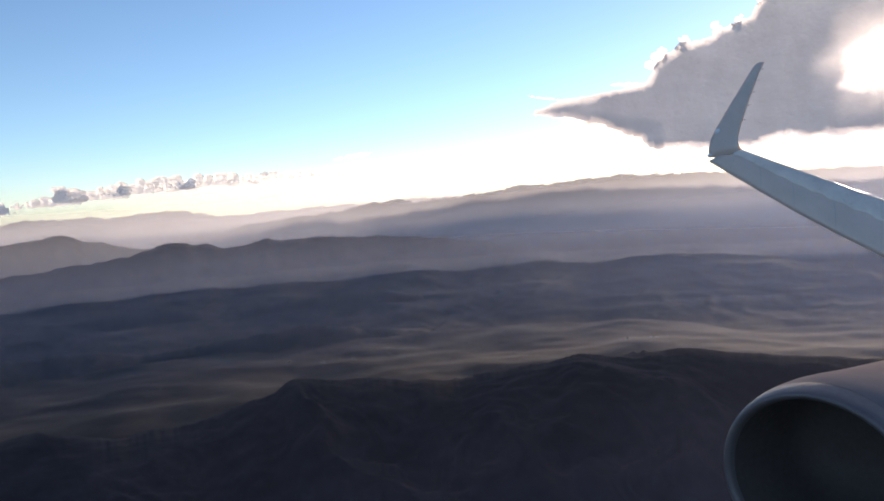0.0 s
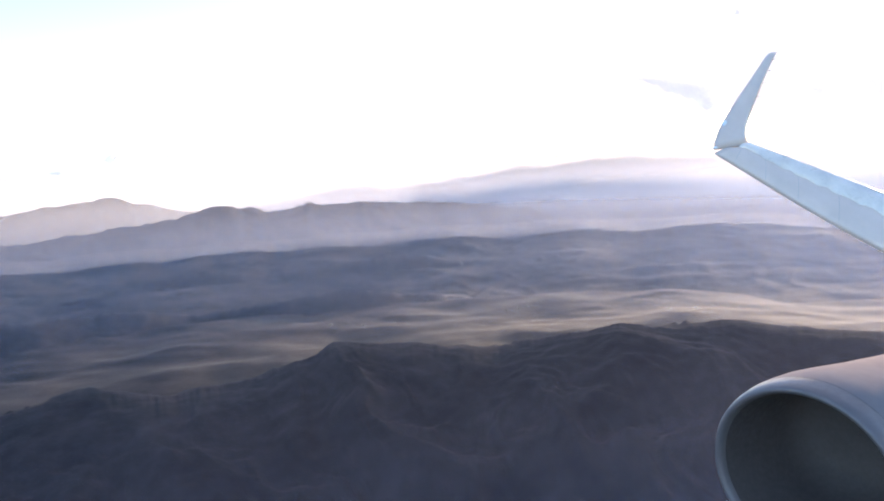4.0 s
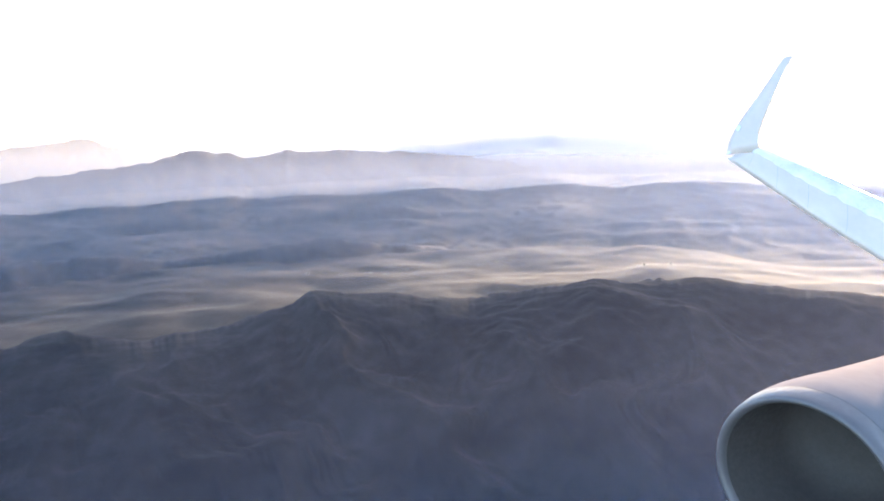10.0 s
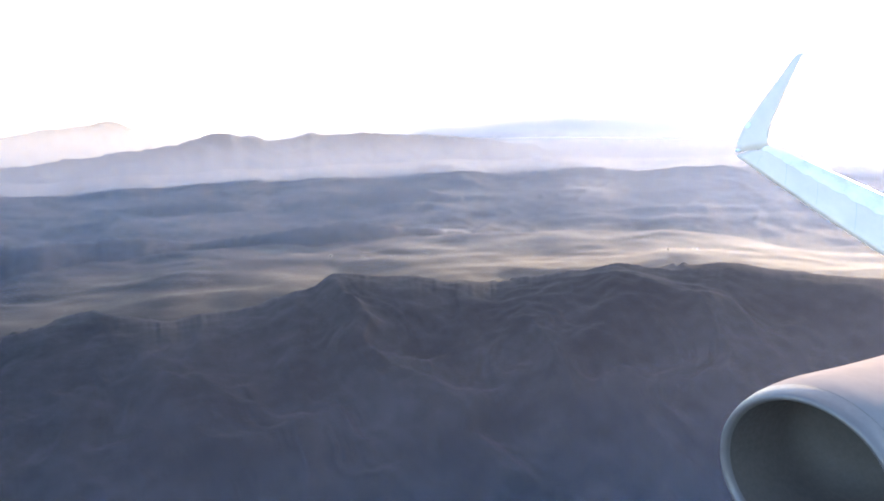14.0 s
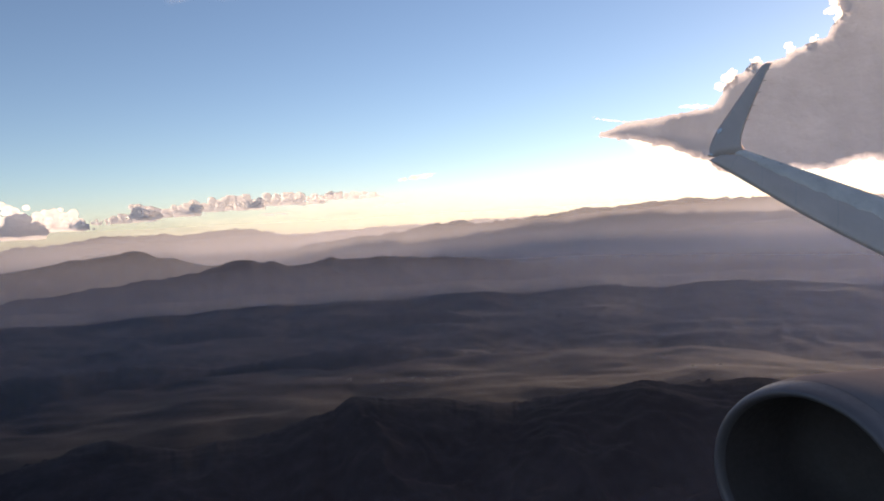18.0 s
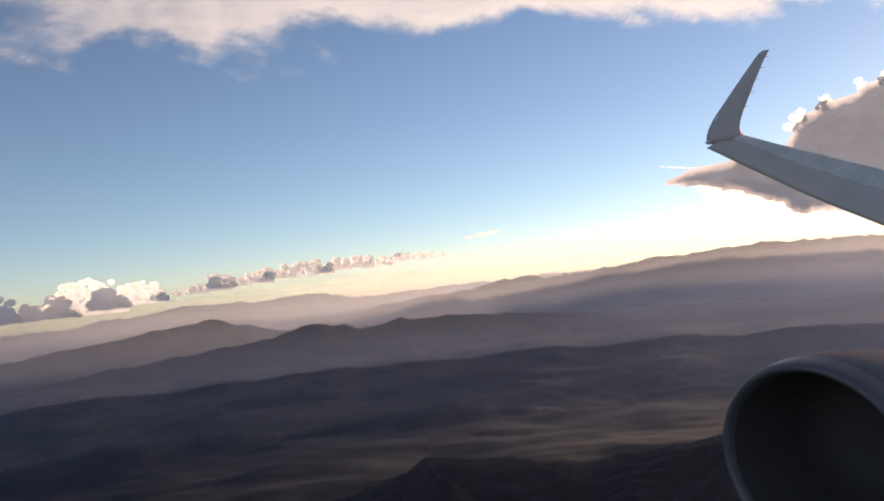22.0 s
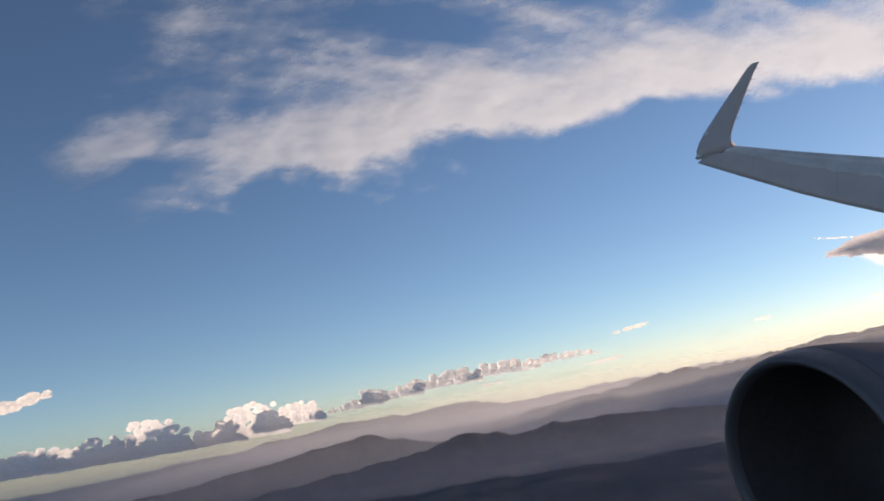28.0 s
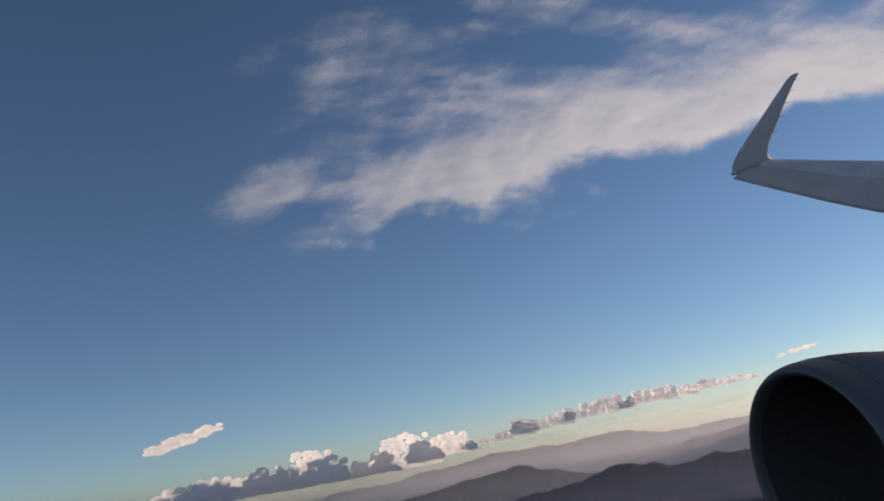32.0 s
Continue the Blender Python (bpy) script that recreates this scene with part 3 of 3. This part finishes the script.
streak = fbm((x * 0.85 + y * 0.53) / 900, (y * 0.85 - x * 0.53) / 230, 7, 91, gain=0.58)
puff = fbm(x / 240 + 0.6 * streak, y / 240, 6, 37, gain=0.6)
u = el - front + 0.9 * puff + 0.8 * streak
rim = np.exp(-((u - 2.6) / np.where(u < 2.6, 1.5, 2.6)) ** 2)
dens = 0.66 * rim + 0.69 * np.clip(u / 3, 0, 1) - 0.14 - 0.10 * np.clip(u / 14, 0, 1) + 0.85 * streak * np.clip(0.35 + u / 4, 0, 1) + 0.22 * puff
dens = np.minimum(dens, (left - b) * 0.08 + 0.40 + 0.7 * streak + 0.25 * puff)
tuft = np.exp(-(((b - 35) + 0.9 * (el - 22.5)) / 4.2) ** 2 - ((el - 22.5) / 3.2) ** 2)
dens = np.maximum(dens, 1.25 * tuft - 0.22 + 0.7 * streak + 0.5 * puff)
dens = np.where(u < 0.2, np.minimum(dens, 0.25 * u + 0.3), dens)
sheet = grid_mesh("high_cloud", x, y, EYE + d * np.tan(np.radians(el)) + 14 * streak + 4 * puff + 12 * fbm(x / 520, y / 520, 3, 19) - 45 * np.exp(-np.clip(el - front, -1, 20) / 1.6), VEIL, {"cover": np.clip(dens, -0.5, 1)}, keep=dens > -0.2)
tagged(sheet, "thin streaky sheet of high white cloud", "cloud")

# ---- the airplane's wing and engine ----
airplane = tagged(new("airplane"), "light grey airliner wing with upturned winglet and jet engine", "airplane")
airplane.location = (5.0, 9.0, 199.0)


def settle(ob):
    """Keeps a part where it was modelled, under the airplane."""
    if ob.parent is airplane:
        ob.matrix_parent_inverse = Matrix.Translation(-airplane.location)
    return ob


def loft(rows, closed=True, caps=True):
    bm = bmesh.new()
    rings = [[bm.verts.new(p) for p in row] for row in rows]
    n = len(rings[0])
    for a, c in zip(rings, rings[1:]):
        for i in range(n if closed else n - 1):
            j = (i + 1) % n
            bm.faces.new((a[i], a[j], c[j], c[i]))
    if caps and closed:
        bm.faces.new(rings[0])
        bm.faces.new(rings[-1])
    bmesh.ops.recalc_face_normals(bm, faces=bm.faces[:])
    return bm


# leading edge, crest of the upper side and trailing edge, from the root (out of sight) to the tip
EDGE_LEAD = [Vector(p) for p in ((6.858, 7.911, 198.639), (6.431, 8.507, 199.039), (5.917, 9.080, 199.482), (5.571, 9.414, 199.770),
                                 (5.226, 9.720, 200.065), (4.916, 9.906, 200.321), (4.586, 10.082, 200.589), (4.219, 10.271, 200.887))]
EDGE_CREST = [Vector(p) for p in ((7.225, 8.296, 199.127), (6.711, 8.836, 199.514), (6.125, 9.355, 199.933), (5.741, 9.657, 200.198),
                                  (5.357, 9.920, 200.451), (5.023, 10.080, 200.680), (4.678, 10.237, 200.930), (4.560, 10.290, 200.960))]
EDGE_TRAIL = [Vector(p) for p in ((7.428, 8.520, 199.467), (6.865, 9.029, 199.829), (6.239, 9.518, 200.213), (5.834, 9.804, 200.448),
                                  (5.429, 10.043, 200.672), (5.080, 10.188, 200.850), (4.775, 10.323, 201.015), (4.700, 10.335, 201.005))]


def along(line, s):
    s = s * (len(line) - 1)
    k = min(int(s), len(line) - 2)
    return line[k].lerp(line[k + 1], s - k)


def wing_section(s):
    lead, crest, trail = along(EDGE_LEAD, s), along(EDGE_CREST, s), along(EDGE_TRAIL, s)
    down = (lead - trail).cross(along(EDGE_LEAD, 1) - along(EDGE_LEAD, 0)).normalized()
    if down.z > 0:
        down = -down
    pts = []
    for k in range(7):
        w = k / 6
        pts.append(lead.lerp(crest, w) - down * 0.05 * math.sin(math.pi * w))
    for k in range(1, 5):
        w = k / 4
        pts.append(crest.lerp(trail, w) - down * 0.01 * math.sin(math.pi * w))
    for k in range(1, 7):
        w = k / 7
        pts.append(trail.lerp(lead, w) + down * 0.10 * math.sin(math.pi * w) ** 0.8)
    return pts


wing = settle(part("wing", loft([wing_section(s / 30) for s in range(31)]), PAINT, airplane, "light grey painted wing with panel seams"))

# winglet: a blade that bends up from the wing's end
LEAD_UP = [Vector(p) for p in ((4.225, 10.271, 200.935), (4.250, 10.310, 201.064), (4.315, 10.363, 201.180), (4.426, 10.430, 201.327), (4.755, 10.585, 201.683),
                               (5.206, 10.787, 202.162), (5.313, 10.834, 202.275), (5.386, 10.854, 202.326))]
TRAIL_UP = [Vector(p) for p in ((4.790, 10.317, 200.985), (4.735, 10.356, 201.122), (4.769, 10.400, 201.223), (4.847, 10.460, 201.364), (5.083, 10.615, 201.736),
                                (5.359, 10.784, 202.153), (5.447, 10.829, 202.267), (5.506, 10.853, 202.328))]


def winglet_section(k):
    a, c = LEAD_UP[k], TRAIL_UP[k]
    out = (c - a).cross(Vector((0.35, 0.2, 1))).normalized()
    thick = 0.07 * (c - a).length
    pts = [a.lerp(c, w / 8) + out * thick * math.sin(math.pi * (w / 8) ** 0.7) for w in range(9)]
    return pts + [a.lerp(c, w / 8) - out * thick * math.sin(math.pi * (w / 8) ** 0.7) for w in range(7, 0, -1)]


winglet = settle(part("winglet", loft([winglet_section(k) for k in range(8)]), PAINT, airplane, "light grey upturned winglet"))

AFT = Vector((0.8305, 0.554, 0.0576)).normalized()
SIDE = AFT.cross(Vector((0, 0, 1))).normalized()
RISE = SIDE.cross(AFT).normalized()
HUB = Vector((4.146, 7.997, 197.011))
BORE = 1.139                      # size of the engine against a cowl of one metre radius


def turned(profile, steps=72):
    """A surface of revolution about the engine's axis from (aft, radius) pairs."""
    return loft([[HUB + BORE * (AFT * a + (SIDE * math.cos(2 * math.pi * i / steps) + RISE * math.sin(2 * math.pi * i / steps)) * r) for i in range(steps)]
                 for a, r in profile], caps=False)


nacelle = settle(part("nacelle", turned([(0.28, 1.018), (0.45, 1.012), (0.7, 0.985), (1.1, 0.915), (1.7, 0.80), (2.4, 0.68), (3.0, 0.58), (3.4, 0.52), (3.4, 0.47), (2.6, 0.47)]), COWL, airplane, "blue-grey painted engine cowl"))
lip = settle(part("inlet_lip", turned([(0.095, 0.896), (0.045, 0.910), (0.014, 0.930), (0.0, 0.953), (0.010, 0.978), (0.045, 0.998), (0.12, 1.012), (0.28, 1.019)]), METAL, airplane, "bare polished metal inlet lip"))
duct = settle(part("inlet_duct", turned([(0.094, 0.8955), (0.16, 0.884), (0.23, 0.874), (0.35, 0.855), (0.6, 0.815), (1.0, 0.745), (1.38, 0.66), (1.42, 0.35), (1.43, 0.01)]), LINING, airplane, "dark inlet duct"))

# seams across the slats, the slat's rear gap and glint-white skin along the upper side
for s_, w0, w1 in ((0.44, 0.05, 0.95), (0.60, 0.05, 0.95), (0.76, 0.05, 0.95), (0.91, 0.05, 0.95)):
    line = []
    for k in range(9):
        row = wing_section(s_ + 0.004 * k)
        line.append(row[min(int(0.5 + 6 * (w0 + (w1 - w0) * k / 8)), 6)])
    sec, sec2 = wing_section(s_), wing_section(s_ + 0.0014)
    lift = (sec[3] - along(EDGE_TRAIL, s_).lerp(along(EDGE_LEAD, s_), 0.5)).normalized() * 0.004
    bm = bmesh.new()
    prev = None
    for k in range(1, 7):
        pair = [bm.verts.new(p + lift) for p in (sec[k], sec2[k])]
        if prev:
            bm.faces.new((prev[0], prev[1], pair[1], pair[0]))
        prev = pair
    settle(part("slat_seam", bm, PANEL, wing))


def rod(a, c, r0, r1, steps=8):
    way = (c - a).normalized()
    p = way.orthogonal().normalized()
    q = way.cross(p)
    return loft([[o + (p * math.cos(2 * math.pi * i / steps) + q * math.sin(2 * math.pi * i / steps)) * r for i in range(steps)] for o, r in ((a, r0), (c, r1))])


def pod(centre, axis, long, wide, rings=7, steps=12):
    axis = axis.normalized()
    p = axis.orthogonal().normalized()
    q = axis.cross(p)
    return loft([[centre + axis * long * math.cos(math.pi * k / (rings + 1)) + (p * math.cos(2 * math.pi * i / steps) + q * math.sin(2 * math.pi * i / steps)) * wide * math.sin(math.pi * k / (rings + 1))
                  for i in range(steps)] for k in range(1, rings + 1)])


# upper skin behind the slats: slightly wavy, whitened for the sun's glint, ends in the slats' step
dice = random.Random(5)
skin = bmesh.new()
rows_ = []
for k in range(61):
    s_ = 0.965 * k / 60
    c, t_ = along(EDGE_CREST, s_), along(EDGE_TRAIL, s_)
    wob_ = 0.05 * math.sin(k * 1.3) + dice.uniform(-0.03, 0.03)
    rows_.append([skin.verts.new(c.lerp(t_, q) + Vector((-0.25, -0.55, 0.8)) * g) for q, g in ((0.04 + wob_, 0.0), (0.07 + wob_, 0.020), (0.45, 0.024), (0.93, 0.016), (0.97, 0.0))])
for a_, c_ in zip(rows_, rows_[1:]):
    for i in range(4):
        skin.faces.new((a_[i], a_[i + 1], c_[i + 1], c_[i]))
settle(part("upper_skin", skin, GLINT_WHITE, wing, "upper wing skin behind the slats, whitened for sun glint"))
strip = []
for k in range(25):
    s0 = 0.25 + 0.74 * k / 24
    c, way = along(EDGE_TRAIL, s0), (EDGE_TRAIL[2] - EDGE_TRAIL[1]).normalized()
    p = way.orthogonal().normalized()
    q = way.cross(p)
    thin = 0.016 - 0.011 * k / 24
    strip.append([c + (p * math.cos(math.pi * i / 4) + q * math.sin(math.pi * i / 4)) * thin for i in range(8)])
settle(part("trailing_edge", loft(strip), GLINT_WHITE, wing, "trailing edge whitened for sun glint"))


for w in (0.10, 0.34, 0.56, 0.76, 0.95):
    root = TRAIL_UP[3].lerp(TRAIL_UP[6], w)
    settle(part("static_wick", rod(root - AFT * 0.02, root + AFT * 0.09 + Vector((0, 0, 0.008)), 0.004, 0.002), SEAM, winglet))


settle(part("position_light", pod(LEAD_UP[3].lerp(TRAIL_UP[3], 0.06) + Vector((-0.005, -0.03, -0.02)), LEAD_UP[4] - LEAD_UP[3], 0.055, 0.03), LAMP_GLASS, winglet, "clear white lamp glass"))
settle(part("tip_light", pod(LEAD_UP[0] + Vector((0.02, 0.0, 0.03)), Vector((1, 0, 0)), 0.04, 0.022), LAMP_GLASS, winglet, "clear lamp glass"))

# engine: cowl seams
for a0, r0, name in ((0.275, 1.0205, "lip_seam"),):
    settle(part(name, turned([(a0, r0), (a0 + 0.014, r0 + 0.001)], 96), SEAM, nacelle))


def on_cowl(aft, angle, r):
    return HUB + BORE * (AFT * aft + (SIDE * math.cos(angle) + RISE * math.sin(angle)) * r)


# pylon between engine and wing, out of sight for most of the flight
pyl = []
for k in range(8):
    w = k / 7
    c0 = on_cowl(2.6 + 0.75 * w, math.pi / 2, 0.60)
    c1 = c0.lerp(along(EDGE_LEAD, 0.22), 0.55 + 0.45 * w)
    thin = SIDE * 0.13 * math.sin(math.pi * (0.08 + 0.84 * w))
    pyl.append([c0 - thin, c1 - thin * 0.8, c1 + thin * 0.8, c0 + thin])
settle(part("pylon", loft(pyl), PAINT, airplane))

# ---- far villages: specks of white houses on the valley floor ----
rnd = random.Random(9)
verts, faces = [], []
for bearing, away, spread, count in ((-2, 960, 30, 5), (-19, 1010, 26, 4), (-24, 930, 18, 3), (4, 985, 14, 2), (-10, 990, 14, 3)):
    for _ in range(count):
        c = bearing_point(bearing, 0, away)
        x, y = c.x + rnd.gauss(0, spread), c.y + rnd.gauss(0, spread * 0.5)
        z = float(ground_height(np.array([[x]]), np.array([[y]]))[0, 0])
        w, l, h, t = rnd.uniform(0.5, 0.9), rnd.uniform(0.7, 1.5), rnd.uniform(0.6, 0.9), rnd.uniform(0, 3)
        o = len(verts)
        for dx, dy, dz in ((-w, -l, -1.5), (w, -l, -1.5), (w, l, -1.5), (-w, l, -1.5), (-w, -l, h), (w, -l, h), (w, l, h), (-w, l, h), (0, -l, h * 1.5), (0, l, h * 1.5)):
            verts.append((x + dx * math.cos(t) - dy * math.sin(t), y + dx * math.sin(t) + dy * math.cos(t), z + dz))
        faces += [tuple(o + i for i in f) for f in ((0, 1, 5, 8, 4), (2, 3, 7, 9, 6), (1, 2, 6, 5), (3, 0, 4, 7), (4, 8, 9, 7), (8, 5, 6, 9))]
me = bpy.data.meshes.new("village")
me.from_pydata(verts, [], faces)
me.materials.append(WALL)
tagged(new("village", me), "scattered small white houses on the valley floor", "village", kind="stuff")
